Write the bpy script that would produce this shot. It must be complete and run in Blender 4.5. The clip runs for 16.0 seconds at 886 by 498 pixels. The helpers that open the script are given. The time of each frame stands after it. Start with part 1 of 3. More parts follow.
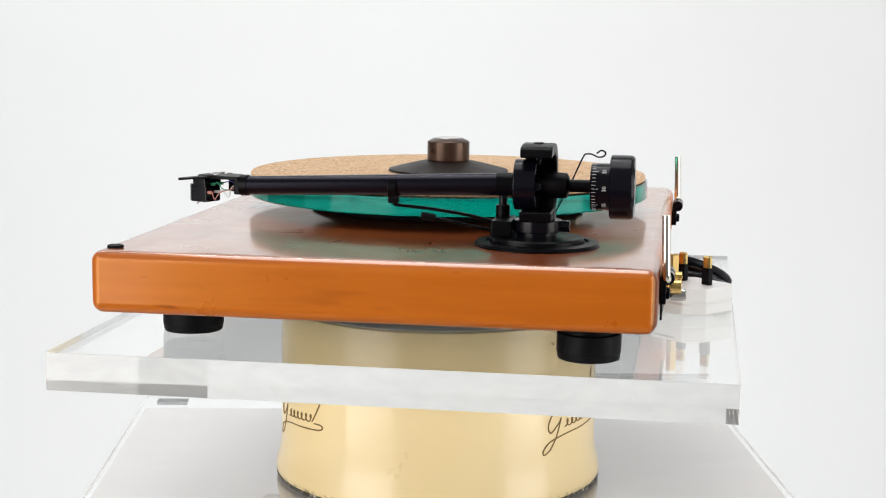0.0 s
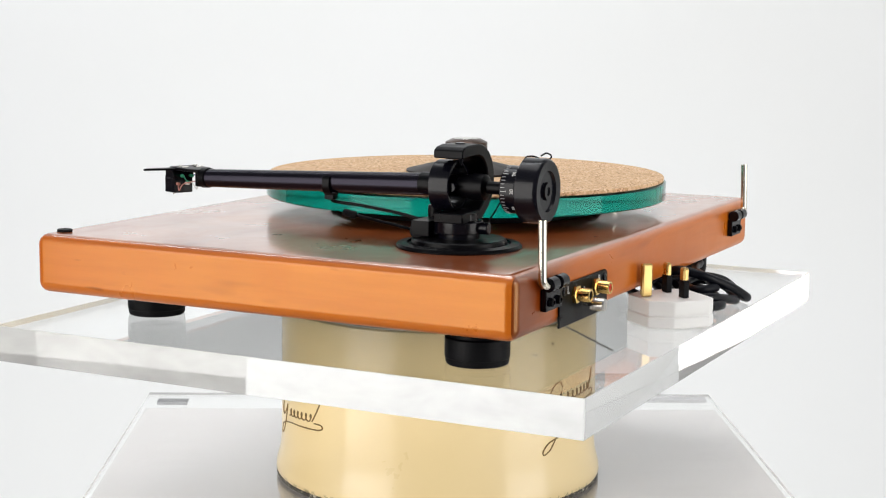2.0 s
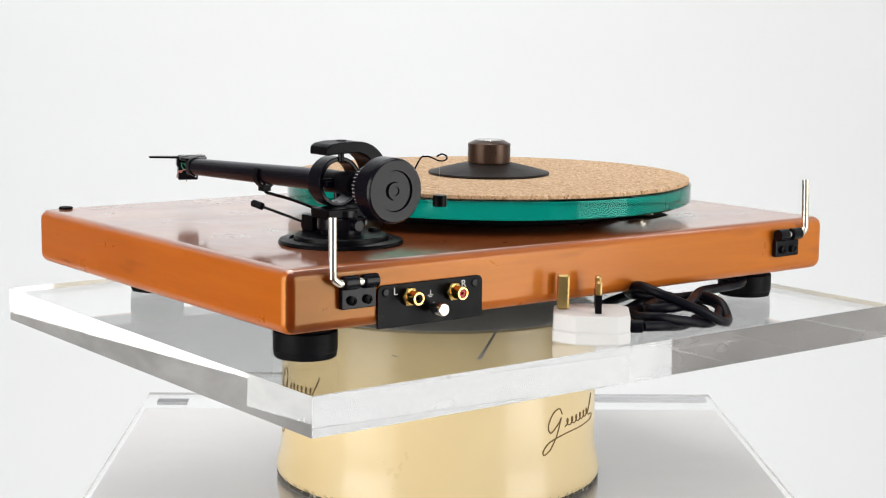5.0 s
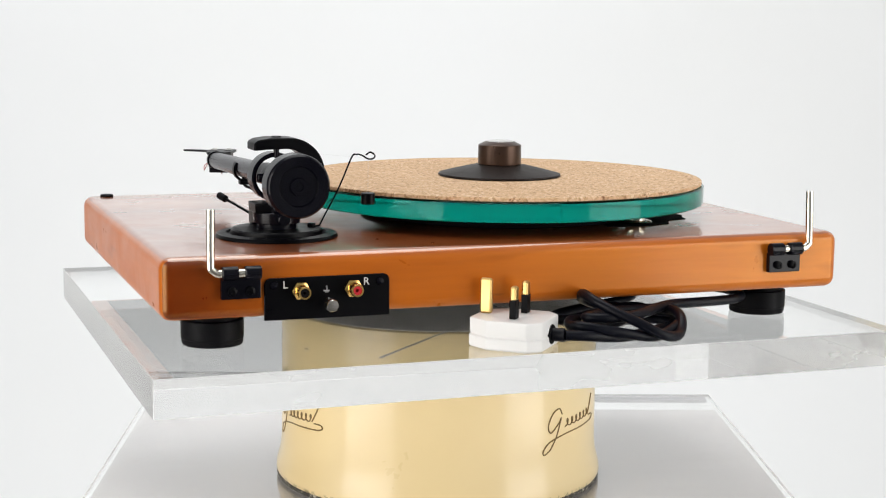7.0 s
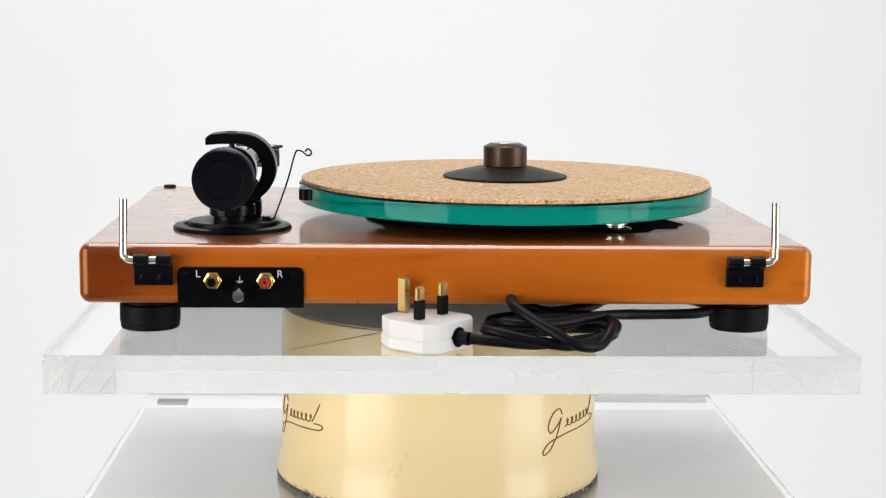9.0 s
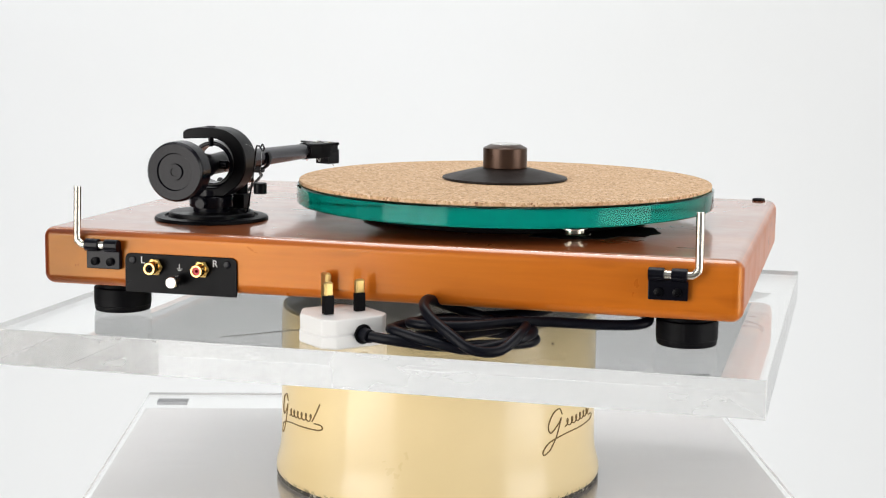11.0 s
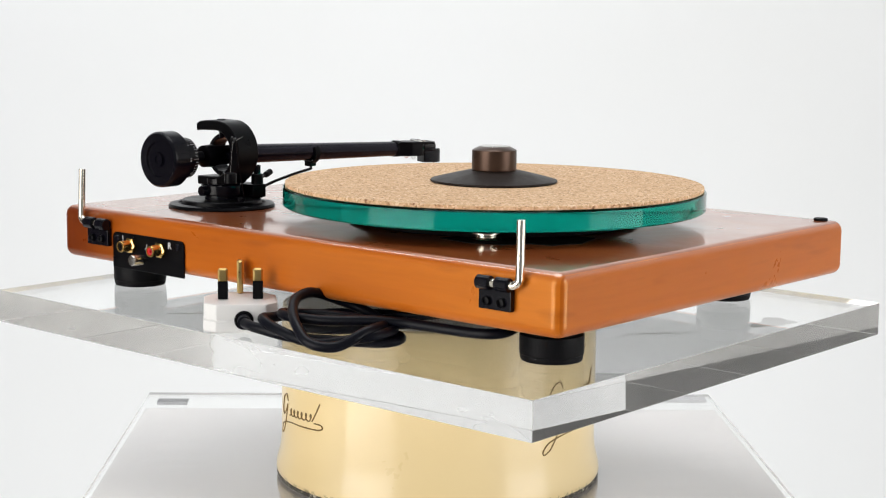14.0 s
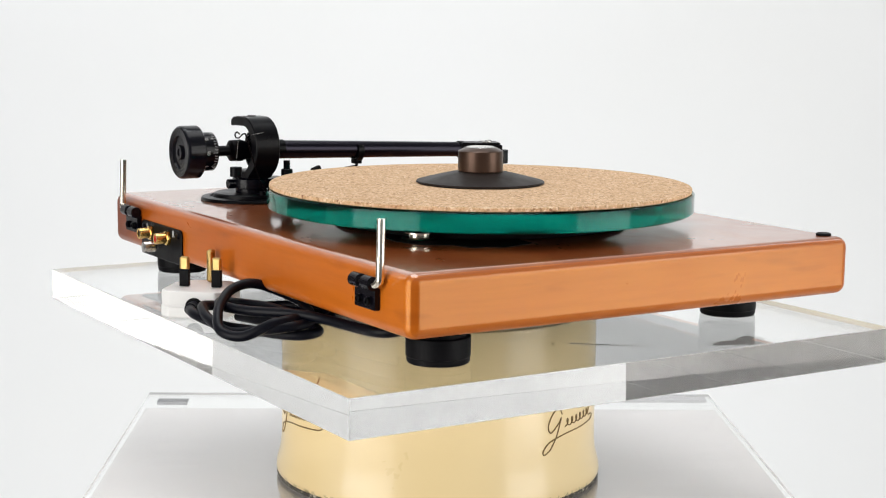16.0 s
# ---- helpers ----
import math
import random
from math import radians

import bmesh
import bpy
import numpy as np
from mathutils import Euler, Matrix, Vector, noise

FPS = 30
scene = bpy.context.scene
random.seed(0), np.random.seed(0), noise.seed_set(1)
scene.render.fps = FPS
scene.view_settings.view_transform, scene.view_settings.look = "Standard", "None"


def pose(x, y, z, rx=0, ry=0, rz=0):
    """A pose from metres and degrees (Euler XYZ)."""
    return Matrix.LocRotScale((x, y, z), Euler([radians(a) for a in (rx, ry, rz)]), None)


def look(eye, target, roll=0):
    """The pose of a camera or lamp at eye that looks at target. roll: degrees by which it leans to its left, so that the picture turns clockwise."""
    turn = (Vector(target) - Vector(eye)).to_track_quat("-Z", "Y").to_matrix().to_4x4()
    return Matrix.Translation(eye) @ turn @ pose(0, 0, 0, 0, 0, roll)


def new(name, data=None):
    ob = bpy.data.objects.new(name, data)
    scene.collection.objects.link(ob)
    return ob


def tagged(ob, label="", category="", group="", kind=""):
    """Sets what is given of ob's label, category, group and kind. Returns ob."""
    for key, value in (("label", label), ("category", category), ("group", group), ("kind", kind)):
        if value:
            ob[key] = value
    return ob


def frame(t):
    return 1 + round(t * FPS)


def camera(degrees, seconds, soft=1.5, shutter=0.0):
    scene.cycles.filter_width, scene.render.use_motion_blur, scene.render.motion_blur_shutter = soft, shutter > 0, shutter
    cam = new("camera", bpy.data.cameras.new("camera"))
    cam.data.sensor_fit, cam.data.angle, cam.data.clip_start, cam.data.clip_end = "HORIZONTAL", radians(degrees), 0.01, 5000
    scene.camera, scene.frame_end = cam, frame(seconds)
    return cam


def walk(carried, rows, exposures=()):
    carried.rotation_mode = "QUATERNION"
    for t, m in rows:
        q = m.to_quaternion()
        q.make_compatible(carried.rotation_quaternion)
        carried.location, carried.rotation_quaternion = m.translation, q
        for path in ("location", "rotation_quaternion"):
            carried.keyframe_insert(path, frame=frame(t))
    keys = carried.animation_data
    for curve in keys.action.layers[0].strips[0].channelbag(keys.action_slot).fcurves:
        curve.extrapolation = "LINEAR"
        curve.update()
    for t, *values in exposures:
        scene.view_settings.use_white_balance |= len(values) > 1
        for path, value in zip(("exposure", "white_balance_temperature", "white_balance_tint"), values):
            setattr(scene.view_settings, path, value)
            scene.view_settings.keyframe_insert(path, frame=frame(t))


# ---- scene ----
# All places in metres. The turning axis is the z axis; z = 0 is the top of the turning acrylic plate.
# Places of the record player are given as it stands with its rear face towards the camera.

# ---- camera ----
cam = camera(30.955, 16.0, soft=1.15)
EYE = Matrix(((0.99993, -0.01157, -0.00082, 0.0),
              (0.00086, 0.14461, -0.98949, -1.155),
              (0.01157, 0.98942, 0.14461, 0.20314),
              (0, 0, 0, 1)))
walk(cam, [(0, EYE), (16, EYE)], exposures=[(0, -0.03), (16, -0.03)])

# ---- light: a white studio with two tall softboxes in front and a lit backdrop ----
world = bpy.data.worlds.new("studio")
scene.world = world
world.use_nodes = True
world.node_tree.nodes["Background"].inputs[0].default_value = (0.95, 0.97, 1.0, 1)
world.node_tree.nodes["Background"].inputs[1].default_value = 0.27


def softbox(name, eye, target, w, h, power, colour=(1, 1, 1)):
    data = bpy.data.lights.new(name, "AREA")
    data.shape, data.size, data.size_y, data.energy, data.color = "RECTANGLE", w, h, power, colour
    ob = new(name, data)
    ob.matrix_world = look(eye, target)
    return ob


softbox("softbox", (-1.50, -1.33, 0.22), (0, 0, 0.0), 1.35, 1.9, 36, (1.0, 0.97, 0.93))
softbox("softbox", (1.79, -0.90, 0.22), (0, 0, 0.0), 1.15, 1.9, 26, (1.0, 0.98, 0.95))
# unseen overhead lamp, added to brighten the cork and other tops
softbox("overhead_fill", (0.0, 0.2, 1.9), (0, 0.1, 0), 1.4, 1.4, 17)
# unseen lamps, added to whiten the paper and the east wall
softbox("backdrop_fill", (1.9, 1.2, 2.2), (2.5, 2.3, 0.3), 1.2, 0.5, 5, (0.86, 0.94, 1.0))
softbox("backdrop_fill", (-0.7, 1.0, 2.1), (-0.5, 2.7, 0.75), 1.8, 0.5, 34, (0.91, 0.962, 1.0))


# ---- materials ----
def material(name, colour=(0.8, 0.8, 0.8), rough=0.5, metal=0.0, **more):
    m = bpy.data.materials.new(name)
    m.use_nodes = True
    b = m.node_tree.nodes["Principled BSDF"]
    b.inputs["Base Color"].default_value = (*colour, 1)
    b.inputs["Roughness"].default_value = rough
    b.inputs["Metallic"].default_value = metal
    for key, value in more.items():
        b.inputs[key.replace("_", " ")].default_value = value
    return m


def node(m, kind, **sets):
    n = m.node_tree.nodes.new(kind)
    for key, value in sets.items():
        if key in n.inputs:
            n.inputs[key].default_value = value
    return n


def link(m, a, b):
    m.node_tree.links.new(a, b)


def coords(m, scale=(1, 1, 1)):
    tc = node(m, "ShaderNodeTexCoord")
    mp = node(m, "ShaderNodeMapping")
    mp.inputs["Scale"].default_value = scale
    link(m, tc.outputs["Object"], mp.inputs["Vector"])
    return mp.outputs["Vector"]


def noise_tex(m, vector, scale, detail=4, rough=0.55, distortion=0.0):
    n = node(m, "ShaderNodeTexNoise", Scale=scale, Detail=detail, Roughness=rough, Distortion=distortion)
    link(m, vector, n.inputs["Vector"])
    return n.outputs["Fac"]


def ramp(m, fac, stops):
    r = node(m, "ShaderNodeValToRGB")
    el = r.color_ramp.elements
    while len(el) < len(stops):
        el.new(0.5)
    for e, (at, c) in zip(el, stops):
        e.position, e.color = at, (*c, 1) if len(c) == 3 else c
    link(m, fac, r.inputs["Fac"])
    return r.outputs["Color"]


def mix(m, fac, a, b, blend="MIX"):
    n = m.node_tree.nodes.new("ShaderNodeMix")
    n.data_type, n.blend_type = "RGBA", blend
    for sock, v in ((n.inputs[0], fac), (n.inputs[6], a), (n.inputs[7], b)):
        if hasattr(v, "is_linked"):
            link(m, v, sock)
        elif isinstance(v, tuple):
            sock.default_value = (*v, 1)
        else:
            sock.default_value = v
    return n.outputs[2]


def bump(m, height, strength, distance=0.0005):
    n = node(m, "ShaderNodeBump", Strength=strength, Distance=distance)
    link(m, height, n.inputs["Height"])
    link(m, n.outputs["Normal"], m.node_tree.nodes["Principled BSDF"].inputs["Normal"])


def to(m, socket, out):
    link(m, out, m.node_tree.nodes["Principled BSDF"].inputs[socket])


def smudged(m, base, spread, scale=35):
    """Roughness that varies with wiped-on smears and finger marks."""
    v = coords(m)
    r = ramp(m, noise_tex(m, v, scale, 5, 0.6, 0.4), [(0.3, (base,) * 3), (0.75, (base + spread,) * 3)])
    to(m, "Roughness", r)
    return m


def make_wood():
    m = material("lacquered_cherry", (0.5, 0.16, 0.04), 0.3, Coat_Weight=1.0, Coat_Roughness=0.17, Coat_IOR=2.4, IOR=1.52, Specular_IOR_Level=1.0, Specular_Tint=(1.0, 0.55, 0.14, 1))
    tc = node(m, "ShaderNodeTexCoord")
    sep = node(m, "ShaderNodeSeparateXYZ")
    link(m, tc.outputs["Normal"], sep.inputs[0])
    ab = node(m, "ShaderNodeMath")
    ab.operation = "ABSOLUTE"
    link(m, sep.outputs[0], ab.inputs[0])
    side = node(m, "ShaderNodeMath")
    side.operation = "GREATER_THAN"
    link(m, ab.outputs[0], side.inputs[0])
    side.inputs[1].default_value = 0.7
    tones = []
    for s in ((3, 40, 40), (40, 3, 40)):
        v = coords(m, s)
        fine = noise_tex(m, v, 5, 6, 0.62)
        big = noise_tex(m, coords(m, (s[0] / 1.6, s[1] / 2.6, 16)), 1.0, 3, 0.5)
        a = ramp(m, big, [(0.22, (0.32, 0.058, 0.005)), (0.52, (0.52, 0.119, 0.008)), (0.80, (0.66, 0.178, 0.013))])
        b = ramp(m, fine, [(0.25, (0.80, 0.74, 0.70)), (0.6, (1.0, 1.0, 1.0))])
        tones.append(mix(m, 0.5, a, b, "MULTIPLY"))
    col = mix(m, side.outputs[0], tones[0], tones[1])
    streak = ramp(m, noise_tex(m, coords(m, (9, 9, 45)), 1.7, 2, 0.5), [(0.66, (1, 1, 1)), (0.84, (0.45, 0.30, 0.24))])
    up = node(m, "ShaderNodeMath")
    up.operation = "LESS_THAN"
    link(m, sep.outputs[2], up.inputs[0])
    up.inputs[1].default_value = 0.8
    col = mix(m, up.outputs[0], col, mix(m, 0.5, col, streak, "MULTIPLY"))
    gloss = node(m, "ShaderNodeMapRange")      # the top is polished, the sides only rubbed down
    gloss.inputs["From Min"].default_value, gloss.inputs["From Max"].default_value = 0.5, 0.9
    gloss.inputs["To Min"].default_value, gloss.inputs["To Max"].default_value = 0.13, 0.085
    link(m, sep.outputs[2], gloss.inputs["Value"])
    to(m, "Coat Roughness", gloss.outputs["Result"])
    lacquer = node(m, "ShaderNodeMapRange")
    lacquer.inputs["From Min"].default_value, lacquer.inputs["From Max"].default_value = 0.3, 0.9
    lacquer.inputs["To Min"].default_value, lacquer.inputs["To Max"].default_value = 0.07, 1.0
    link(m, sep.outputs[2], lacquer.inputs["Value"])
    to(m, "Coat Weight", lacquer.outputs["Result"])
    sheen = node(m, "ShaderNodeMapRange")      # the fibres shimmer most on the sides
    sheen.inputs["From Min"].default_value, sheen.inputs["From Max"].default_value = 0.3, 0.9
    sheen.inputs["To Min"].default_value, sheen.inputs["To Max"].default_value = 1.0, 0.75
    link(m, sep.outputs[2], sheen.inputs["Value"])
    to(m, "Specular IOR Level", sheen.outputs["Result"])
    knots = ramp(m, noise_tex(m, coords(m, (0.55, 0.55, 3.0)), 42, 2, 0.5), [(0.725, (1, 1, 1)), (0.81, (0.42, 0.24, 0.18))])
    col = mix(m, up.outputs[0], col, mix(m, 0.9, col, knots, "MULTIPLY"))
    col = mix(m, up.outputs[0], mix(m, 1.0, col, (0.74, 0.82, 3.2), "MULTIPLY"), col)      # upward faces get a browner, less saturated colour than the sides
    # the rear face turns darker red towards its -x end, with a ragged limit
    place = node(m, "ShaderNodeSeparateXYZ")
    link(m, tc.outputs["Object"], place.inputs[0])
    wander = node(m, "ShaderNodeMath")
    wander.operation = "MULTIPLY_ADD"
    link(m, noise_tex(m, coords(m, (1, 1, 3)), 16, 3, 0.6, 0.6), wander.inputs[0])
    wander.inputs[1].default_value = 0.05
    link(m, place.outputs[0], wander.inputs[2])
    end_red = node(m, "ShaderNodeMapRange")
    end_red.interpolation_type = "SMOOTHSTEP"
    end_red.inputs["From Min"].default_value, end_red.inputs["From Max"].default_value = -0.10, -0.20
    link(m, wander.outputs[0], end_red.inputs["Value"])
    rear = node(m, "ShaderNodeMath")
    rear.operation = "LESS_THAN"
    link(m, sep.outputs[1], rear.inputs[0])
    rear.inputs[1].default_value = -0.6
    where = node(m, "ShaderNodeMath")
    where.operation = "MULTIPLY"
    link(m, end_red.outputs["Result"], where.inputs[0])
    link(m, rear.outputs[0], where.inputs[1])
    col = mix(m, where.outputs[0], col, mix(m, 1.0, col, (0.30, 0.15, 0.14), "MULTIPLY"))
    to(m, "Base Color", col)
    smudged(m, 0.26, 0.14, 22)
    return m


def make_cork():
    m = material("cork", (0.6, 0.4, 0.25), 0.85)
    v = coords(m)
    vo = node(m, "ShaderNodeTexVoronoi", Scale=680.0, Randomness=1.0)
    link(m, v, vo.inputs["Vector"])
    sep = node(m, "ShaderNodeSeparateColor")
    link(m, vo.outputs["Color"], sep.inputs[0])
    grain = ramp(m, sep.outputs[0], [(0.0, (0.34, 0.16, 0.075)), (0.10, (0.60, 0.37, 0.195)), (0.55, (0.73, 0.485, 0.285)), (0.88, (0.79, 0.55, 0.345)), (1.0, (0.92, 0.73, 0.53))])
    specks = ramp(m, noise_tex(m, v, 260, 3, 0.6), [(0.31, (0.48, 0.31, 0.22)), (0.40, (1, 1, 1))])
    broad = ramp(m, noise_tex(m, v, 14, 3, 0.5), [(0.3, (0.93, 0.91, 0.88)), (0.7, (1, 1, 1))])
    to(m, "Base Color", mix(m, 1.0, mix(m, 0.7, grain, specks, "MULTIPLY"), broad, "MULTIPLY"))
    bump(m, noise_tex(m, v, 500, 3, 0.6), 0.5, 0.0006)
    return m


def make_glass(name, colour, rough=0.0, ior=1.49):
    m = material(name, colour, rough, 0.0, IOR=ior, Transmission_Weight=1.0)
    return m


def make_cream():
    m = material("cream_enamel", (0.78, 0.60, 0.30), 0.3, Coat_Weight=0.5, Coat_Roughness=0.06)
    v = coords(m)
    tone = ramp(m, noise_tex(m, v, 9, 3, 0.5), [(0.3, (0.82, 0.64, 0.33)), (0.7, (0.86, 0.685, 0.375))])
    chips = ramp(m, noise_tex(m, coords(m, (1, 1, 2.5)), 120, 3, 0.6), [(0.77, (1, 1, 1)), (0.80, (0.35, 0.28, 0.2))])
    sep = node(m, "ShaderNodeSeparateXYZ")
    link(m, v, sep.inputs[0])
    low = node(m, "ShaderNodeMapRange")
    low.inputs["From Min"].default_value, low.inputs["From Max"].default_value = 0.006, 0.003
    link(m, sep.outputs[2], low.inputs["Value"])
    worn = ramp(m, noise_tex(m, v, 190, 4, 0.7), [(0.50, (1, 1, 1)), (0.58, (0.16, 0.14, 0.11))])
    col = mix(m, 0.8, tone, chips, "MULTIPLY")
    edge = mix(m, low.outputs["Result"], (1.0, 1.0, 1.0), worn)
    to(m, "Base Color", mix(m, 1.0, col, edge, "MULTIPLY"))
    smudged(m, 0.26, 0.14, 18)
    return m


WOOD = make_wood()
CORK = make_cork()
BLACK = smudged(material("satin_black_metal", (0.002, 0.002, 0.003), 0.3, Specular_IOR_Level=0.10), 0.26, 0.16, 60)
GLOSS_BLACK = material("gloss_black_anodised", (0.003, 0.003, 0.006), 0.2, Specular_IOR_Level=0.22)
TUBE = material("violet_black_lacquer", (0.003, 0.0025, 0.005), 0.24, Specular_IOR_Level=0.26, Specular_Tint=(0.80, 0.74, 1.0, 1))
BASE_BLACK = smudged(material("dark_base_board", (0.012, 0.0115, 0.011), 0.8, Specular_IOR_Level=0.03), 0.6, 0.2, 30)
RUBBER = smudged(material("black_rubber", (0.003, 0.003, 0.004), 0.5, Specular_IOR_Level=0.10), 0.42, 0.2, 90)
FLEX = smudged(material("black_flex", (0.002, 0.0025, 0.006), 0.38, Specular_IOR_Level=0.16), 0.34, 0.14, 70)
CHROME = material("bright_steel", (0.84, 0.80, 0.70), 0.17, 1.0)
NICKEL = material("nickel", (0.55, 0.54, 0.52), 0.22, 1.0)
GOLD = material("gold_plate", (0.85, 0.58, 0.20), 0.2, 1.0)
BRASS = smudged(material("worn_brass", (0.62, 0.44, 0.17), 0.3, 1.0), 0.24, 0.2, 120)
RED = material("red_plastic", (0.6, 0.02, 0.03), 0.35)
WHITE_PRINT = material("white_print", (0.75, 0.75, 0.75), 0.6)
PLUG = smudged(material("white_plug_plastic", (0.82, 0.82, 0.81), 0.35), 0.3, 0.15, 50)
BRONZE = smudged(material("brown_anodised", (0.075, 0.045, 0.032), 0.28, 0.75), 0.26, 0.14, 60)
CONE = smudged(material("dark_bronze_matt", (0.014, 0.008, 0.006), 0.45, 0.0, Specular_IOR_Level=0.2), 0.4, 0.15, 60)
SILVER = material("brushed_silver_cap", (0.75, 0.73, 0.7), 0.25, 1.0)
ACRYLIC = make_glass("clear_acrylic", (0.985, 0.99, 0.985))
TEAL = make_glass("green_glass", (0.001, 0.26, 0.195), 0.055, 1.4)
TEAL.node_tree.nodes["Principled BSDF"].inputs["Specular Tint"].default_value = (0.40, 0.62, 0.56, 1)
CREAM = make_cream()
FROSTED = make_glass("sawn_acrylic_edge", (0.90, 0.905, 0.895), 0.0)
FROSTED.node_tree.nodes["Principled BSDF"].inputs["Transmission Weight"].default_value = 0.73
ARRIS = make_glass("dull_acrylic_arris", (0.93, 0.93, 0.92), 0.25)
ARRIS.node_tree.nodes["Principled BSDF"].inputs["Transmission Weight"].default_value = 0.4


def make_edge(name, whitening, shine=1.0):
    """A polished, slightly dusty acrylic edge; cloudy diffuse white is added to brighten dark bands."""
    m = make_glass(name, (0.87, 0.875, 0.87), 0.02)
    m.node_tree.nodes["Principled BSDF"].inputs["Specular Tint"].default_value = (shine, shine, shine, 1)
    cloud = noise_tex(m, coords(m, (1, 1, 2.5)), 17, 3, 0.5, 0.3)
    to(m, "Transmission Weight", ramp(m, cloud, [(0.30, (1 - 0.80 * whitening,) * 3), (0.70, (1 - 1.20 * whitening,) * 3)]))
    return m


def make_drum_top():
    m = material("scratched_drum_top", (0.8, 0.78, 0.74), 0.4, 0.0)
    v = coords(m)
    wv = node(m, "ShaderNodeTexWave", Scale=26.0, Distortion=5.0, Detail=3.0)
    wv.wave_type, wv.rings_direction = "RINGS", "Z"
    link(m, v, wv.inputs["Vector"])
    rings = ramp(m, wv.outputs["Fac"], [(0.0, (0.80, 0.78, 0.73)), (0.93, (0.85, 0.83, 0.78)), (1.0, (0.9, 0.9, 0.88))])
    cloud = ramp(m, noise_tex(m, v, 30, 4, 0.6), [(0.35, (0.8, 0.8, 0.8)), (0.7, (1, 1, 1))])
    to(m, "Base Color", mix(m, 0.8, rings, cloud, "MULTIPLY"))
    return m


RESIDUE = smudged(material("grey_residue", (0.5, 0.49, 0.48), 0.7), 0.6, 0.2, 40)
SWIRL = smudged(material("pale_scuff", (0.5, 0.49, 0.46), 0.6), 0.5, 0.2, 40)
DRUM_TOP = make_drum_top()
DRUM_INK = material("dark_olive_ink", (0.17, 0.10, 0.025), 0.5)
WIRES = {"red": material("red_wire", (0.55, 0.24, 0.20), 0.5), "green": material("green_wire", (0.03, 0.3, 0.16), 0.5),
         "white": material("white_wire", (0.7, 0.7, 0.68), 0.5), "blue": material("blue_wire", (0.05, 0.08, 0.4), 0.5)}


def make_rim():
    m = material("worn_dark_rim", (0.05, 0.045, 0.035), 0.6)
    to(m, "Base Color", ramp(m, noise_tex(m, coords(m), 260, 4, 0.7), [(0.42, (0.035, 0.032, 0.026)), (0.56, (0.10, 0.09, 0.07)), (0.66, (0.6, 0.55, 0.45))]))
    return m


DARK_RIM = make_rim()


def make_backdrop():
    m = material("white_paper", (0.86, 0.865, 0.87), 0.9)
    v = coords(m)
    to(m, "Base Color", ramp(m, noise_tex(m, v, 0.9, 2, 0.5), [(0.3, (0.86, 0.86, 0.855)), (0.7, (0.88, 0.882, 0.885))]))
    return m


BACKDROP = make_backdrop()


# ---- mesh tools ----
def lathe(profile, segments=64, axis="z", at=(0, 0, 0)):
    """A solid of revolution from (radius, height) pairs; a radius of 0 closes an end."""
    bm = bmesh.new()
    rings = []
    for r, h in profile:
        if r < 1e-7:
            rings.append([bm.verts.new((0, 0, h))])
        else:
            rings.append([bm.verts.new((r * math.cos(2 * math.pi * k / segments), r * math.sin(2 * math.pi * k / segments), h)) for k in range(segments)])
    for a, b in zip(rings, rings[1:]):
        for k in range(segments):
            n = (k + 1) % segments
            if len(a) == 1 and len(b) == 1:
                continue
            if len(a) == 1:
                bm.faces.new((a[0], b[n], b[k]))
            elif len(b) == 1:
                bm.faces.new((a[k], a[n], b[0]))
            else:
                bm.faces.new((a[k], a[n], b[n], b[k]))
    bmesh.ops.recalc_face_normals(bm, faces=bm.faces)
    if axis == "y":
        bmesh.ops.transform(bm, matrix=Matrix.Rotation(radians(-90), 4, "X"), verts=bm.verts)
    elif axis == "x":
        bmesh.ops.transform(bm, matrix=Matrix.Rotation(radians(90), 4, "Y"), verts=bm.verts)
    bmesh.ops.translate(bm, vec=at, verts=bm.verts)
    return bm


def cyl(r, z0, z1, x=0.0, y=0.0, e=0.0006, segments=40):
    return lathe([(0, z0), (r - e, z0), (r, z0 + e), (r, z1 - e), (r - e, z1), (0, z1)], segments, at=(x, y, 0))


def rod(a, b, r, segments=20, r2=None, e=0.0004):
    """A round bar from a to b."""
    a, b = Vector(a), Vector(b)
    n = (b - a).length
    r2 = r if r2 is None else r2
    bm = lathe([(0, 0), (r - e, 0), (r, e), (r2, n - e), (r2 - e, n), (0, n)], segments)
    m = Matrix.Translation(a) @ (b - a).to_track_quat("Z", "Y").to_matrix().to_4x4()
    bmesh.ops.transform(bm, matrix=m, verts=bm.verts)
    return bm


def box(x0, x1, y0, y1, z0, z1, e=0.001, seg=2):
    bm = bmesh.new()
    bmesh.ops.create_cube(bm, size=1)
    for v in bm.verts:
        v.co = Vector((x0 if v.co.x < 0 else x1, y0 if v.co.y < 0 else y1, z0 if v.co.z < 0 else z1))
    if e:
        bmesh.ops.bevel(bm, geom=list(bm.edges), offset=e, segments=seg, profile=0.5, affect="EDGES")
    return bm


def prism(outline, z0, z1, e=0.0, seg=2):
    """An upright solid on a closed outline of (x, y) pairs."""
    bm = bmesh.new()
    f = bm.faces.new([bm.verts.new((x, y, z0)) for x, y in outline])
    up = bmesh.ops.extrude_face_region(bm, geom=[f])
    bmesh.ops.translate(bm, vec=(0, 0, z1 - z0), verts=[v for v in up["geom"] if isinstance(v, bmesh.types.BMVert)])
    bmesh.ops.recalc_face_normals(bm, faces=bm.faces)
    if e:
        bmesh.ops.bevel(bm, geom=list(bm.edges), offset=e, segments=seg, profile=0.5, affect="EDGES")
    return bm


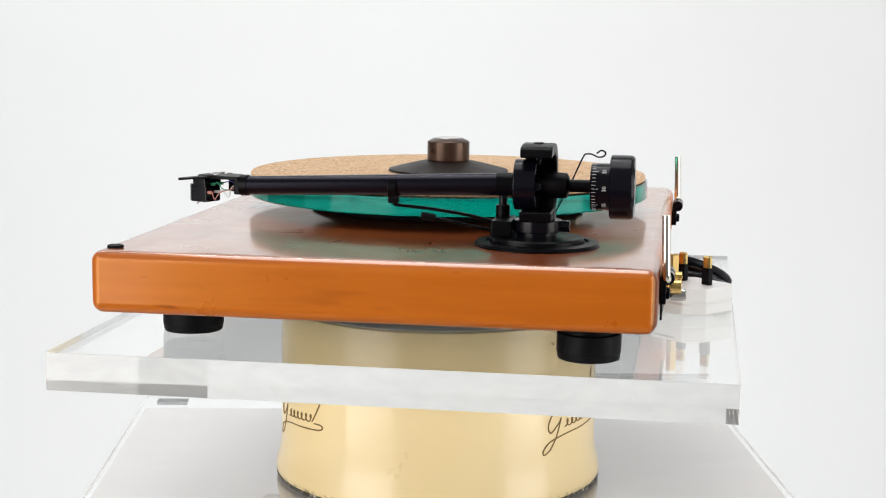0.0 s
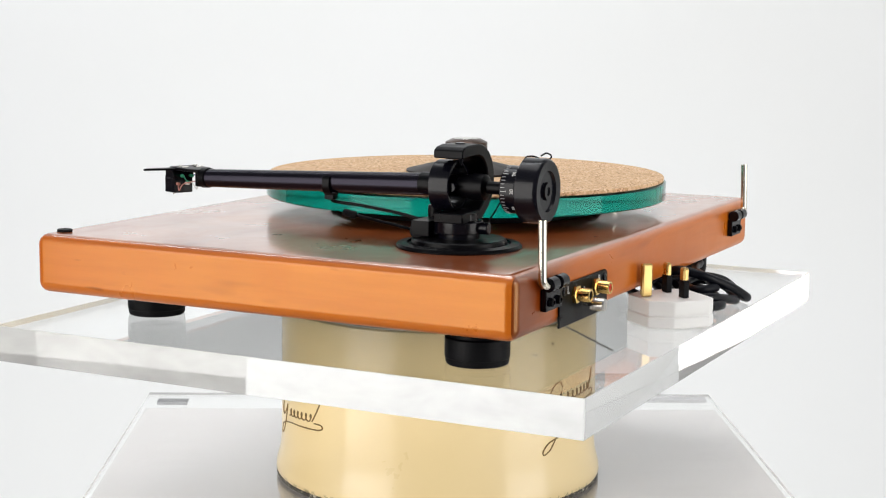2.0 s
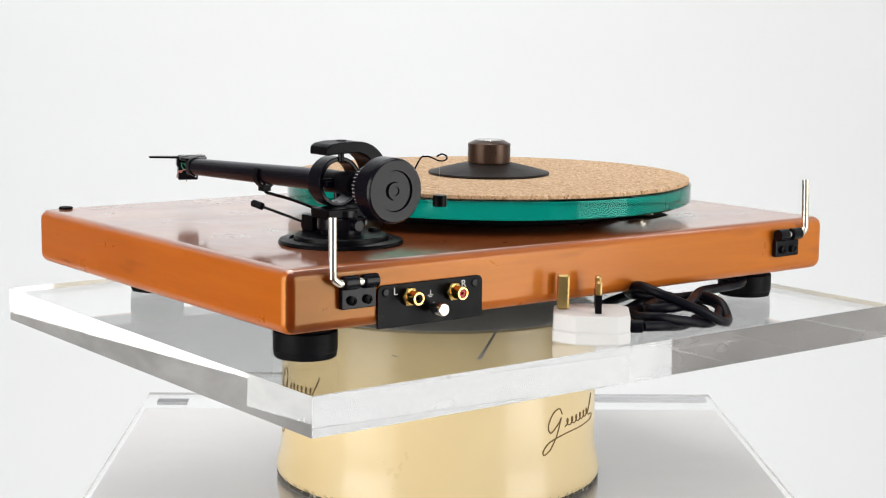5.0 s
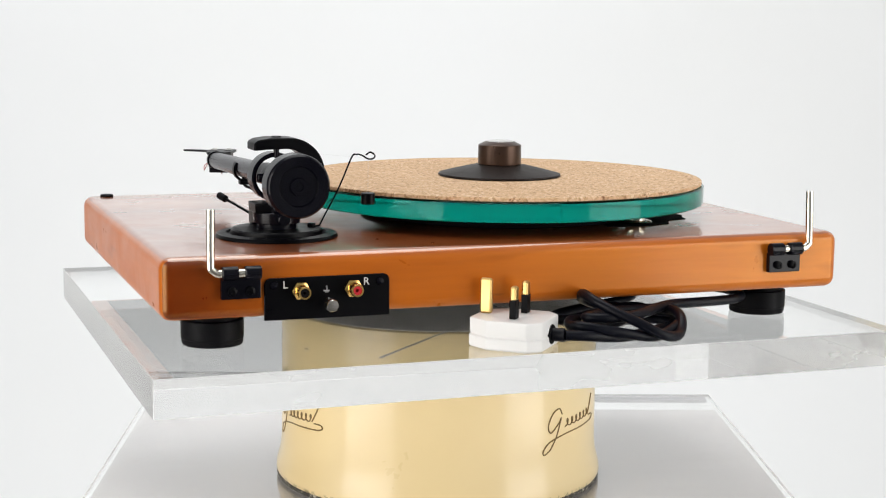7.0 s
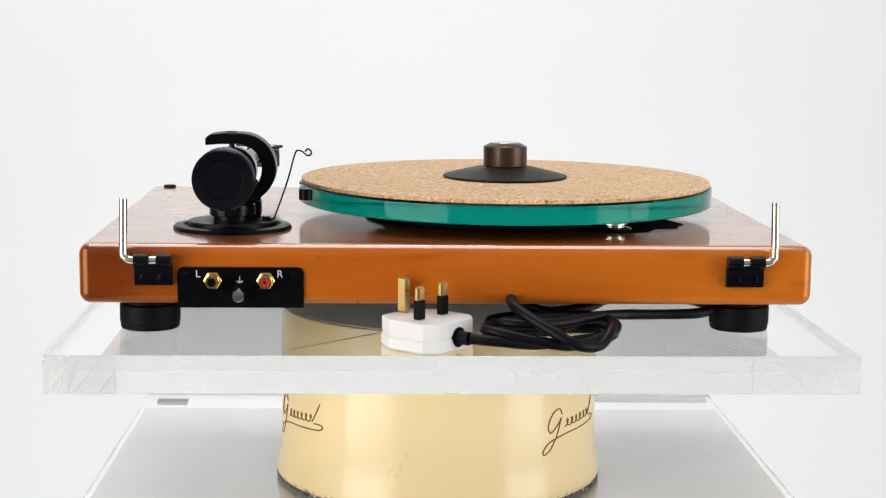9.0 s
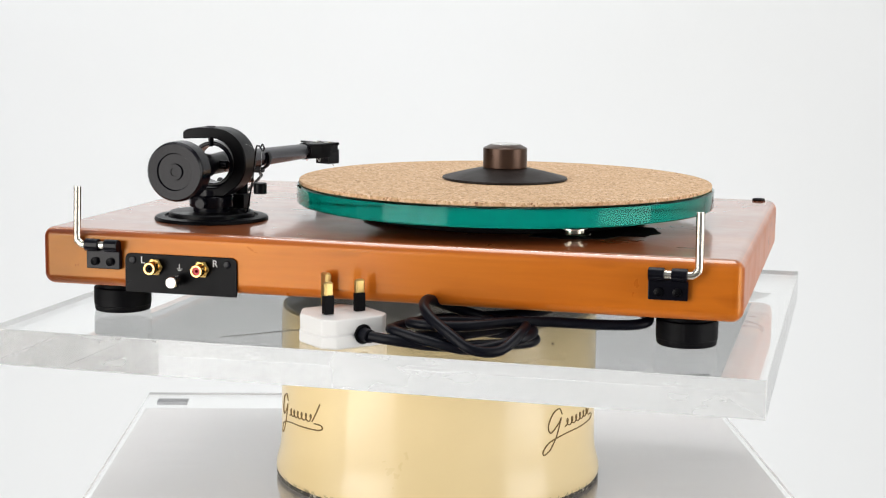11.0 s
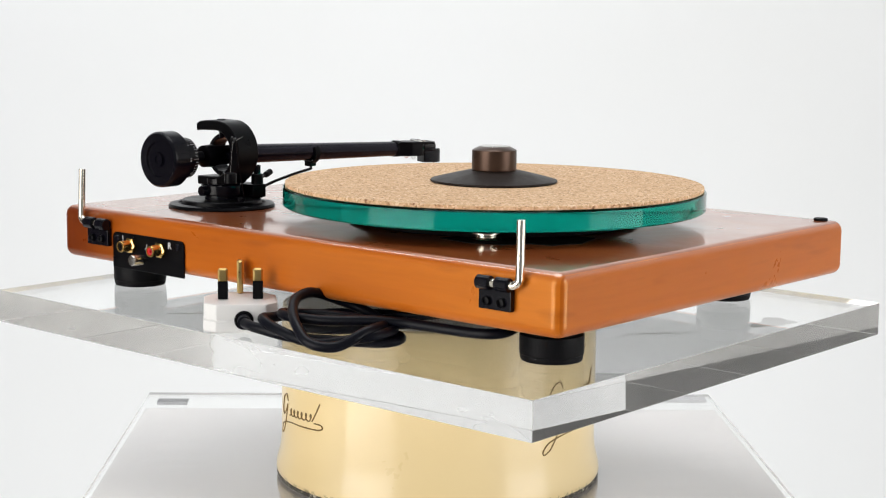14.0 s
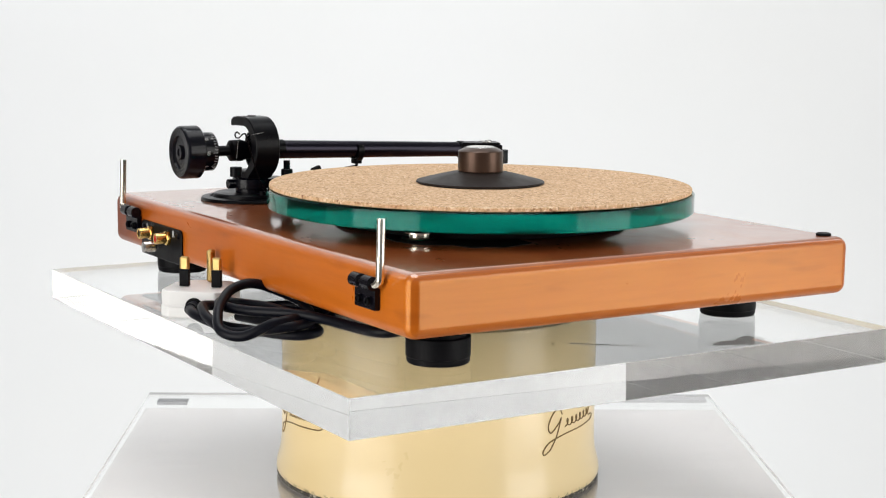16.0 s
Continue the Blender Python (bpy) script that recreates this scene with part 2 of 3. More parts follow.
def smooth_path(points, steps=8):
    """A Catmull-Rom curve through the points."""
    p = [Vector(q) for q in points]
    p = [2 * p[0] - p[1]] + p + [2 * p[-1] - p[-2]]
    out = []
    for i in range(1, len(p) - 2):
        for k in range(steps):
            t = k / steps
            out.append(0.5 * (2 * p[i] + (p[i + 1] - p[i - 1]) * t + (2 * p[i - 1] - 5 * p[i] + 4 * p[i + 1] - p[i + 2]) * t * t
                              + (3 * p[i] - p[i - 1] - 3 * p[i + 1] + p[i + 2]) * t ** 3))
    return out + [p[-2]]


def sweep(path, r, segments=10, flat=1.0):
    """A round (or flattened) bar along a path."""
    bm = bmesh.new()
    path = [Vector(q) for q in path]
    side = None
    rings = []
    for i, q in enumerate(path):
        d = (path[min(i + 1, len(path) - 1)] - path[max(i - 1, 0)]).normalized()
        if side is None:
            side = d.orthogonal().normalized()
        side = (side - d * side.dot(d)).normalized()
        up = d.cross(side)
        rings.append([bm.verts.new(q + side * (r * math.cos(2 * math.pi * k / segments)) + up * (r * flat * math.sin(2 * math.pi * k / segments))) for k in range(segments)])
    for a, b in zip(rings, rings[1:]):
        for k in range(segments):
            n = (k + 1) % segments
            bm.faces.new((a[k], a[n], b[n], b[k]))
    bm.faces.new(rings[0][::-1])
    bm.faces.new(rings[-1])
    bmesh.ops.recalc_face_normals(bm, faces=bm.faces)
    return bm


def arc_block(cx, cz, r0, r1, a0, a1, y0, y1, steps=36, e=0.0008):
    """A bent block: an arc in the xz plane between two radii, from y0 to y1; degrees from +x towards +z."""
    outline = []
    for k in range(steps + 1):
        a = radians(a0 + (a1 - a0) * k / steps)
        outline.append((cx + r1 * math.cos(a), cz + r1 * math.sin(a)))
    for k in range(steps, -1, -1):
        a = radians(a0 + (a1 - a0) * k / steps)
        outline.append((cx + r0 * math.cos(a), cz + r0 * math.sin(a)))
    bm = bmesh.new()
    n = steps + 1
    rows = [[bm.verts.new((x, y, z)) for x, z in outline] for y in (y0, y1)]
    closed = abs(abs(a1 - a0) - 360) < 1e-3
    for k in range(steps):
        for row, flip in ((rows[0], False), (rows[1], True)):
            q = (row[k], row[k + 1], row[2 * n - 2 - k], row[2 * n - 1 - k])
            bm.faces.new(q[::-1] if flip else q)
        for i, j in ((k, k + 1), (n + k, n + k + 1)):
            bm.faces.new((rows[0][i], rows[1][i], rows[1][j], rows[0][j]))
    if not closed:
        for i, j in ((n - 1, n), (2 * n - 1, 0)):
            bm.faces.new((rows[0][i], rows[1][i], rows[1][j], rows[0][j]))
    else:
        bmesh.ops.remove_doubles(bm, verts=bm.verts, dist=1e-6)
    bmesh.ops.recalc_face_normals(bm, faces=bm.faces)
    if e:
        sharp = [ed for ed in bm.edges if len(ed.link_faces) == 2 and ed.calc_face_angle() > 1.0]
        bmesh.ops.bevel(bm, geom=sharp, offset=e, segments=2, profile=0.5, affect="EDGES")
    return bm


def join(*bms):
    out = bms[0]
    for b in bms[1:]:
        me = bpy.data.meshes.new("piece")
        b.to_mesh(me)
        b.free()
        out.from_mesh(me)
        bpy.data.meshes.remove(me)
    return out


BASE = {}


def thing(name, base, label, category, group=""):
    """An Empty at the base of a thing; its parts are given in the places of the whole scene."""
    ob = new(name)
    ob.empty_display_size = 0.02
    ob.location = base
    BASE[ob] = Vector(base)
    return tagged(ob, label, category, group)


def origin_of(ob):
    return BASE[ob]


def part(name, bm, mat, parent=None, label="", smooth=35, weighted=True):
    me = bpy.data.meshes.new(name)
    at = origin_of(parent) if parent is not None else Vector((0, 0, 0))
    bmesh.ops.translate(bm, vec=-at, verts=bm.verts)
    for f in bm.faces:
        f.smooth = True
    for ed in bm.edges:
        if len(ed.link_faces) == 2 and ed.calc_face_angle(0) > radians(smooth):
            ed.smooth = False
    bm.to_mesh(me)
    bm.free()
    me.materials.append(mat)
    ob = new(name, me)
    if weighted:
        wn = ob.modifiers.new("weighted_normal", "WEIGHTED_NORMAL")
        wn.keep_sharp = True
    if parent is not None:
        ob.parent = parent
    BASE[ob] = at
    return tagged(ob, label) if label else ob


def letters(name, text, size, m, mat, parent, depth=0.0001):
    """Flat lettering at a pose in the scene."""
    cu = bpy.data.curves.new(name, "FONT")
    cu.body, cu.size, cu.align_x, cu.align_y, cu.extrude = text, size, "CENTER", "CENTER", depth
    tmp = bpy.data.objects.new(name, cu)
    scene.collection.objects.link(tmp)
    me = bpy.data.meshes.new_from_object(tmp.evaluated_get(bpy.context.evaluated_depsgraph_get()))
    bpy.data.objects.remove(tmp)
    bpy.data.curves.remove(cu)
    bm = bmesh.new()
    bm.from_mesh(me)
    bpy.data.meshes.remove(me)
    bmesh.ops.transform(bm, matrix=m, verts=bm.verts)
    return part(name, bm, mat, parent)


# ---- the studio ----
def backdrop():
    """A seamless white sweep: floor, curve and wall in one sheet."""
    bm = bmesh.new()
    profile = [(-0.7, -1.05), (1.5, -1.05)]
    for k in range(1, 13):
        a = radians(-90 + 90 * k / 12)
        profile.append((1.5 + 1.2 * math.cos(a), 0.15 + 1.2 * math.sin(a)))
    profile += [(2.7, 3.2)]
    rows = [[bm.verts.new((x, y, z)) for x in (-2.95, -1, 1, 2.58)] for y, z in profile]
    for a, b in zip(rows, rows[1:]):
        for k in range(3):
            bm.faces.new((a[k], a[k + 1], b[k + 1], b[k]))
    ob = part("backdrop", bm, BACKDROP)
    tagged(ob, "seamless white paper sweep behind the stand", "backdrop", kind="structure")


backdrop()


def make_brown(name, dark, light, rough):
    m = material(name, light, rough)
    v = coords(m)
    broad = ramp(m, noise_tex(m, v, 1.7, 4, 0.6, 0.5), [(0.3, dark), (0.7, light)])
    fine = ramp(m, noise_tex(m, v, 14, 5, 0.6), [(0.3, (0.86, 0.85, 0.84)), (0.7, (1, 1, 1))])
    to(m, "Base Color", mix(m, 1.0, broad, fine, "MULTIPLY"))
    return m


PLASTER = smudged(material("white_wall_paint", (0.80, 0.79, 0.76), 0.8), 0.7, 0.2, 8)


def room():
    """The dim brown room in which the white sweep stands."""
    bm = bmesh.new()
    bm.faces.new([bm.verts.new((x, y, -1.056)) for x, y in ((-9, -9), (9, -9), (9, 6), (-9, 6))])
    brown = make_brown("dark_brown_floor", (0.085, 0.066, 0.056), (0.125, 0.100, 0.086), 0.45)
    tagged(part("floor", bm, brown, weighted=False), "dark brown studio floor around the white sweep", "floor", kind="structure")
    paint = make_brown("brown_wall_paint", (0.095, 0.070, 0.058), (0.150, 0.114, 0.094), 0.7)
    west = part("wall_west", box(-3.12, -3.0, -0.20, 1.86, -1.05, 3.15, 0), paint)
    tagged(west, "plain brown painted stretch of the side wall", "wall", kind="structure")
    for name, y0, y1 in (("wall_southwest", -4.2, -0.2), ("wall_northwest", 1.86, 2.8)):
        tagged(part(name, box(-3.12, -3.0, y0, y1, -1.05, 3.15, 0), PLASTER), "off-white painted studio side wall", "wall", kind="structure")
    east = part("wall_east", box(2.6, 2.72, -4.2, 2.8, -1.05, 3.15, 0), PLASTER)
    tagged(east, "off-white painted studio side wall", "wall", kind="structure")


room()


def pedestal():
    """The still lower stand: a clear acrylic sheet on a clear-walled box, turned a little."""
    Z = -0.1300
    root = thing("display_pedestal", (0, 0, -1.05), "clear acrylic display pedestal under the cream drum", "pedestal")
    sheet = part("top_sheet", box(-0.2490, 0.2480, -0.42, 0.2350, Z - 0.010, Z, 0), ACRYLIC, root, "clear scratched acrylic sheet", 5)
    sheet.visible_shadow = False
    sheet.data.materials.append(FROSTED)
    for p in sheet.data.polygons:
        p.material_index = int(abs(p.normal.z) < 0.3)
    part("top_board", box(-0.2462, 0.2452, -0.414, 0.190, Z - 0.020, Z - 0.0105, 0.001), PEDESTAL_GREY, root, "pale grey board under the sheet")
    for name, q in (("side_panel", (-0.24, -0.234, -0.41, 0.186)), ("side_panel", (0.233, 0.239, -0.41, 0.186)),
                    ("side_panel", (-0.233, 0.232, -0.41, -0.404)), ("side_panel", (-0.233, 0.232, 0.180, 0.186))):
        part(name, box(*q, -1.05, Z - 0.0205, 0.001), PEDESTAL_GREY, root)
    # left a foam pad; right a strip painting the sheet's refracted back edge
    for x0, x1 in ((-0.2390, -0.2130), (0.080, 0.2440)):
        part("pad", box(x0, x1, 0.208 if x0 < 0 else 0.222, 0.221 if x0 < 0 else 0.234, Z - 0.0125, Z - 0.0094, 0.0004), PAD if x0 < 0 else EDGE_STRIP, root, "small grey foam pad" if x0 < 0 else "long pale grey strip standing in for the refracted back edge")
    root.rotation_euler.z = radians(1.9)


def make_pedestal_grey():
    m = material("brushed_grey_board", (0.6, 0.6, 0.61), 0.3)
    v = coords(m, (3, 18, 10))
    to(m, "Base Color", ramp(m, noise_tex(m, v, 3, 5, 0.6), [(0.3, (0.50, 0.467, 0.452)), (0.7, (0.57, 0.533, 0.517))]))
    smudged(m, 0.42, 0.2, 12)
    return m


PEDESTAL_GREY = make_pedestal_grey()
EDGE_STRIP = material("pale_edge_grey", (0.42, 0.42, 0.43), 0.8, Specular_IOR_Level=0.1)
PAD = material("grey_foam", (0.10, 0.10, 0.105), 0.8, Specular_IOR_Level=0.1)
pedestal()


def drum():
    """The still cream drum that holds the turning plate."""
    cx = -0.0012
    root = thing("drum_stand", (cx, 0, -0.130), "cream enamelled round drum with brown script marks", "drum")
    body = [(0, -0.0244), (0.1125, -0.0244), (0.1142, -0.0254), (0.1148, -0.029), (0.1152, -0.100), (0.1160, -0.110), (0.1182, -0.1185), (0.1190, -0.1215), (0.1192, -0.1255), (0.1184, -0.1272), (0, -0.1272)]
    part("body", lathe(body, 128, at=(cx, 0, 0)), CREAM, root)
    part("foot_rim", lathe([(0, -0.1272), (0.1186, -0.1272), (0.1190, -0.1280), (0.1184, -0.130), (0, -0.130)], 128, at=(cx, 0, 0)), DARK_RIM, root, "chipped dark foot rim")

    part("top_disc", lathe([(0, -0.0244), (0.1118, -0.0244), (0.1118, -0.0240), (0, -0.0240)], 96, at=(cx, 0, 0)), DRUM_TOP, root, "dull scratched metal top")

    def stroke(points, r=0.00052):
        path = [(cx + 0.1152 * math.sin(radians(a)), -0.1152 * math.cos(radians(a)), z) for a, z in points]
        return sweep(smooth_path(path, 6), r, 6)

    # a brown script mark: a big open loop, a run of low waves, a tall end and a long looped tail
    def mark(a0, z0, rise):
        def P(u, v):
            return (a0 + u * 30.5, z0 + v + rise * u)
        waves = [P(0.31 + 0.0112 * k + 0.030 * math.sin(k * 0.74), 0.0032 - 0.0025 * math.cos(k * 0.74)) for k in range(50)]
        first = [P(0.25, 0.0105), P(0.20, 0.0150), P(0.09, 0.0125), P(0.02, 0.0045), P(0.07, -0.0005), P(0.20, 0.0050), P(0.235, 0.0080), P(0.16, -0.0040), P(0.06, -0.0125)]
        tall = [P(0.86, 0.0010), P(0.93, 0.0070), P(1.0, 0.0140)]
        tail = [P(0.06, -0.0125), P(-0.03, -0.0150), P(-0.05, -0.0120), P(0.05, -0.0070), P(0.30, -0.0045), P(0.65, -0.0045), P(0.95, -0.0045), P(1.04, -0.0030), P(1.02, -0.0008), P(0.90, -0.0002)]
        return [stroke(q) for q in (waves, first, tall, tail)]

    part("fleck", stroke([(42.2, -0.0362), (42.4, -0.0370), (42.3, -0.0380)], 0.0009), DRUM_INK, root, "small dark paint fleck")
    for a0, z0, rise in ((-75.5, -0.0815, 0.0045), (40.5, -0.0800, 0.0030)):
        part("script_mark", join(*mark(a0, z0, rise)), DRUM_INK, root, "brown looping script mark")


drum()


# ---- what turns ----
def turning_plate():
    base = (0, -0.005, -0.0235)
    bm = box(-0.2475, 0.2475, -0.2105, 0.2010, -0.0235, 0.0, 0.00022, 1)
    root = part("acrylic_plate", bm, ACRYLIC, None, smooth=5, weighted=False)
    root.data.materials.append(ARRIS)
    for m in (make_edge("whitened_acrylic_edge", 0.36), make_edge("paled_acrylic_edge", 0.24, 0.25), make_edge("polished_acrylic_edge", 0.12, 0.45), make_edge("clear_acrylic_edge", 0.09)):
        root.data.materials.append(m)
    for p in root.data.polygons:                # polished faces, thin dull arrises, edges each whitened by its own amount
        p.use_smooth = False
        n = p.normal
        p.material_index = 0 if abs(n.z) > 0.98 else 2 if n.x < -0.98 else 3 if n.y < -0.98 else 4 if n.x > 0.98 else 5 if n.y > 0.98 else 1
    for v in root.data.vertices:
        v.co -= Vector(base)
    root.location = base
    root.visible_shadow = False
    BASE[root] = Vector(base)
    rng = random.Random(4)
    blot = []
    for k in range(24):
        a = 2 * math.pi * k / 24
        r = 1.0 + 0.30 * math.sin(3 * a) + rng.uniform(-0.28, 0.22)
        blot.append((0.219 + 0.0120 * r * math.cos(a), 0.098 + 0.019 * r * math.sin(a)))
    part("glue_residue", prism(blot, -0.0239, -0.0236), RESIDUE, root, "torn grey glue residue under the plate")
    for (x, y), (x2, y2) in (((-0.102, -0.172), (-0.022, -0.095)), ((0.169, -0.007), (0.201, 0.031))):
        d = Vector((y - y2, x2 - x)).normalized() * 0.0013
        part("scratch", prism([(x - d.x, y - d.y), (x2 - d.x * 0.4, y2 - d.y * 0.4), (x2 + d.x * 0.4, y2 + d.y * 0.4), (x + d.x, y + d.y)], -0.0238, -0.0236), RESIDUE, root, "long dull scratch")
    # wiped swirls and flecks on the underside, over the drum
    for k in range(22):
        r, a, span = rng.uniform(0.070, 0.118), rng.uniform(0, 360), rng.uniform(10, 34)
        w = rng.uniform(0.00012, 0.00034)
        arc = [radians(a + span * i / 8) for i in range(9)]
        drift = rng.uniform(-0.008, 0.008)
        rim = [(r + w * math.sin(math.pi * i / 8) + drift * i / 8, t) for i, t in enumerate(arc)]
        rim += [(r - w * math.sin(math.pi * i / 8) - 0.00004 + drift * i / 8, t) for i, t in reversed(list(enumerate(arc)))]
        part("scratch", prism([(q * math.cos(t), q * math.sin(t)) for q, t in rim], -0.02385, -0.0237), SWIRL, root, "fine pale wiped scratch")
    for x, y in ((-0.085, 0.102), (-0.138, -0.134)):
        turn = rng.uniform(0, 6)
        fleck = [(x + rng.uniform(0.0008, 0.0022) * math.cos(turn + i), y + rng.uniform(0.0008, 0.0034) * math.sin(turn + i)) for i in range(6)]
        part("fleck", prism(fleck, -0.02385, -0.0237), RESIDUE, root, "dark fleck of glue")
    return tagged(root, "thick clear acrylic turning plate on the cream drum", "plate")


def foot(x, y, root):
    f = part("foot", lathe([(0, 0.0225), (0.0165, 0.0225), (0.0165, 0.0165), (0.0192, 0.0160), (0.0195, 0.0155), (0.0195, 0.0045), (0.0190, 0.0040), (0.0190, 0.0015), (0.0183, 0.0003), (0, 0.0003)], 48, at=(x, y, 0)), RUBBER, root, "round black rubber foot")
    return f


def record_player():
    root = thing("record_player", (0, 0.008, 0), "cherry wood record player with green glass platter", "record player")
    X0, X1, Y0, Y1, Z0, Z1 = -0.2340, 0.2292, -0.1625, 0.178, 0.0222, 0.0605
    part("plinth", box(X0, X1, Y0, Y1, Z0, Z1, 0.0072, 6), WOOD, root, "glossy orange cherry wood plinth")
    part("base_board", box(X0 + 0.016, X1 - 0.016, Y0 + 0.016, Y1 - 0.016, Z0 - 0.0012, Z0 + 0.002, 0.0005, 1), BASE_BLACK, root, "dark board closing the underside")
    for x, y in ((-0.195, -0.1215), (0.192, -0.1205), (-0.160, 0.1365), (0.155, 0.1385)):
        foot(x, y, root)
    for x, y in ((-0.217, 0.167), (0.2155, 0.1665)):
        part("lid_bumper", cyl(0.0050, Z1 - 0.001, Z1 + 0.0017, x, y, 0.0005, 24), RUBBER, root, "small black rubber bumper")
    # platter
    cx, cy = 0.0455, 0.003
    pl = part("platter", lathe([(0, 0.0708), (0.1482, 0.0708), (0.1490, 0.0716), (0.1490, 0.0830), (0.1482, 0.0838), (0, 0.0838)], 160, at=(cx, cy, 0)), TEAL, root, "green glass platter")
    part("sub_platter", lathe([(0, 0.0608), (0.1005, 0.0608), (0.1020, 0.0614), (0.1015, 0.0640), (0.078, 0.0706), (0, 0.0706)], 96, at=(cx, cy, 0)), BASE_BLACK, root, "black sub-platter")
    # the dark of the motor opening, laid on as a thin black plate
    well = [(0.085, -0.100), (0.112, -0.104), (0.134, -0.096), (0.142, -0.080), (0.158, -0.076), (0.160, -0.066), (0.166, -0.056), (0.162, -0.046), (0.158, -0.030), (0.140, -0.030), (0.10, -0.03)]
    part("well_plate", prism(well, Z1 - 0.002, Z1 + 0.0005), BASE_BLACK, root, "black plate in place of the dark motor opening")
    part("pulley", lathe([(0, 0.0606), (0.0075, 0.0606), (0.0075, 0.0612), (0.0112, 0.0614), (0.0115, 0.0619), (0.0112, 0.0625), (0.0070, 0.0629), (0.0066, 0.0648), (0.0095, 0.0652), (0.0095, 0.0660), (0, 0.0664)], 40, at=(0.1125, -0.0865, 0)), CHROME, root, "polished metal motor pulley")
    tonearm(root, Z1)
    rear_fittings(root)
    plug_and_cable(root)
    return root


def tonearm(root, Z):
    px, py = -0.1445, -0.084
    part("arm_base", lathe([(0, Z - 0.001), (0.0392, Z - 0.001), (0.0395, Z + 0.001), (0.0385, Z + 0.0024), (0.0325, Z + 0.0030), (0.0320, Z + 0.0016), (0.0300, Z + 0.0016), (0.0295, Z + 0.0048), (0.0285, Z + 0.0055), (0, Z + 0.0055)], 72, at=(px, py, 0)), BLACK, root, "black round tonearm base")
    part("pillar", lathe([(0, Z + 0.005), (0.0128, Z + 0.005), (0.0128, Z + 0.0085), (0.0150, Z + 0.009), (0.0153, Z + 0.0095), (0.0153, Z + 0.0160), (0.0148, Z + 0.0165), (0.0115, Z + 0.0170), (0.0115, Z + 0.021), (0, Z + 0.021)], 48, at=(px, py, 0)), GLOSS_BLACK, root)
    part("collar_screw", rod((px, py - 0.0135, Z + 0.0125), (px, py - 0.0205, Z + 0.0125), 0.0037, 24), GLOSS_BLACK, root, "small black clamping screw")
    outer = [(-0.0168, 0.1165), (-0.0168, 0.1215), (-0.0135, 0.1235), (-0.006, 0.1245), (0.006, 0.1245)]
    outer += [(0.0065 + 0.0232 * math.cos(radians(a)), 0.1013 + 0.0232 * math.sin(radians(a))) for a in range(84, -64, -6)]
    outer += [(0.0135, 0.0775), (-0.0160, 0.0765), (-0.0165, 0.0828), (0.0080, 0.0832)]
    inner = [(0.0045 + 0.0158 * math.cos(radians(a)), 0.1010 + 0.0165 * math.sin(radians(a))) for a in range(-54, 91, 6)] + [(-0.008, 0.1172)]
    bm = prism([(px + x, z) for x, z in outer + inner], -0.0100, 0.0100, 0.0007, 1)
    bmesh.ops.transform(bm, matrix=Matrix.Translation((0, py, 0)) @ Matrix.Rotation(radians(90), 4, "X"), verts=bm.verts)
    yoke = part("yoke", bm, BLACK, root, "black C-shaped bearing yoke")
    part("pivot_screw", cyl(0.0032, 0.1240, 0.1253, px, py, 0.0003, 20), GLOSS_BLACK, yoke)
    AX = 0.0985
    part("bearing_ring", arc_block(px, AX, 0.0131, 0.0160, 0, 360, py + 0.0005, py + 0.0145, 48), GLOSS_BLACK, root, "black bearing ring")
    part("bearing_post", join(rod((px - 0.0125, py, AX), (px - 0.006, py, AX), 0.003), rod((px + 0.006, py, AX), (px + 0.0125, py, AX), 0.003), rod((px, py, AX + 0.0125), (px, py, AX + 0.0235), 0.0015, 12, 0.0025)), GLOSS_BLACK, root)
    part("arm_hub", lathe([(0, -0.0195), (0.0058, -0.0195), (0.0080, -0.0180), (0.0084, -0.0100), (0.0072, -0.0060), (0.0072, 0.010), (0.0074, 0.026), (0, 0.026)], 40, "y", (px, py, AX)), BLACK, root)
    tube = part("arm_tube", rod((px, py + 0.012, AX), (px + 0.0007, 0.1065, 0.0928), 0.0073, 40, 0.0060), TUBE, root, "tapered gloss black tonearm tube")
    # headshell, turned inwards towards the platter
    H = Matrix.Translation((px + 0.0010, 0.1070, 0)) @ Matrix.Rotation(radians(-23.5), 4, "Z")

    def turned(bm):
        bmesh.ops.transform(bm, matrix=H, verts=bm.verts)
        return bm

    collar = rod((px + 0.0006, 0.1035, 0.0930), (px + 0.0011, 0.1090, 0.0928), 0.0068, 32)
    plate = prism([(-0.0065, 0.000), (0.0065, 0.000), (0.0095, 0.010), (0.0100, 0.0300), (0.0085, 0.0315), (-0.0085, 0.0315), (-0.0100, 0.0300), (-0.0095, 0.010)], 0.0965, 0.0987, 0.0005)
    web = prism([(-0.0055, -0.001), (0.0055, -0.001), (0.0060, 0.004), (-0.0060, 0.004)], 0.0870, 0.0975, 0.0008)
    wall = prism([(0.0040, -0.0020), (0.0066, -0.0010), (0.0094, 0.0100), (0.0096, 0.0200), (0.0080, 0.0200), (0.0076, 0.0100)], 0.0870, 0.0975, 0.0005)
    lift_tab = prism([(-0.0085, 0.0200), (-0.0300, 0.0262), (-0.0312, 0.0285), (-0.0290, 0.0300), (-0.0085, 0.0280)], 0.0968, 0.0982, 0.0003)
    shell = part("headshell", join(collar, turned(join(plate, web, wall, lift_tab))), BLACK, root, "black headshell with finger lift")
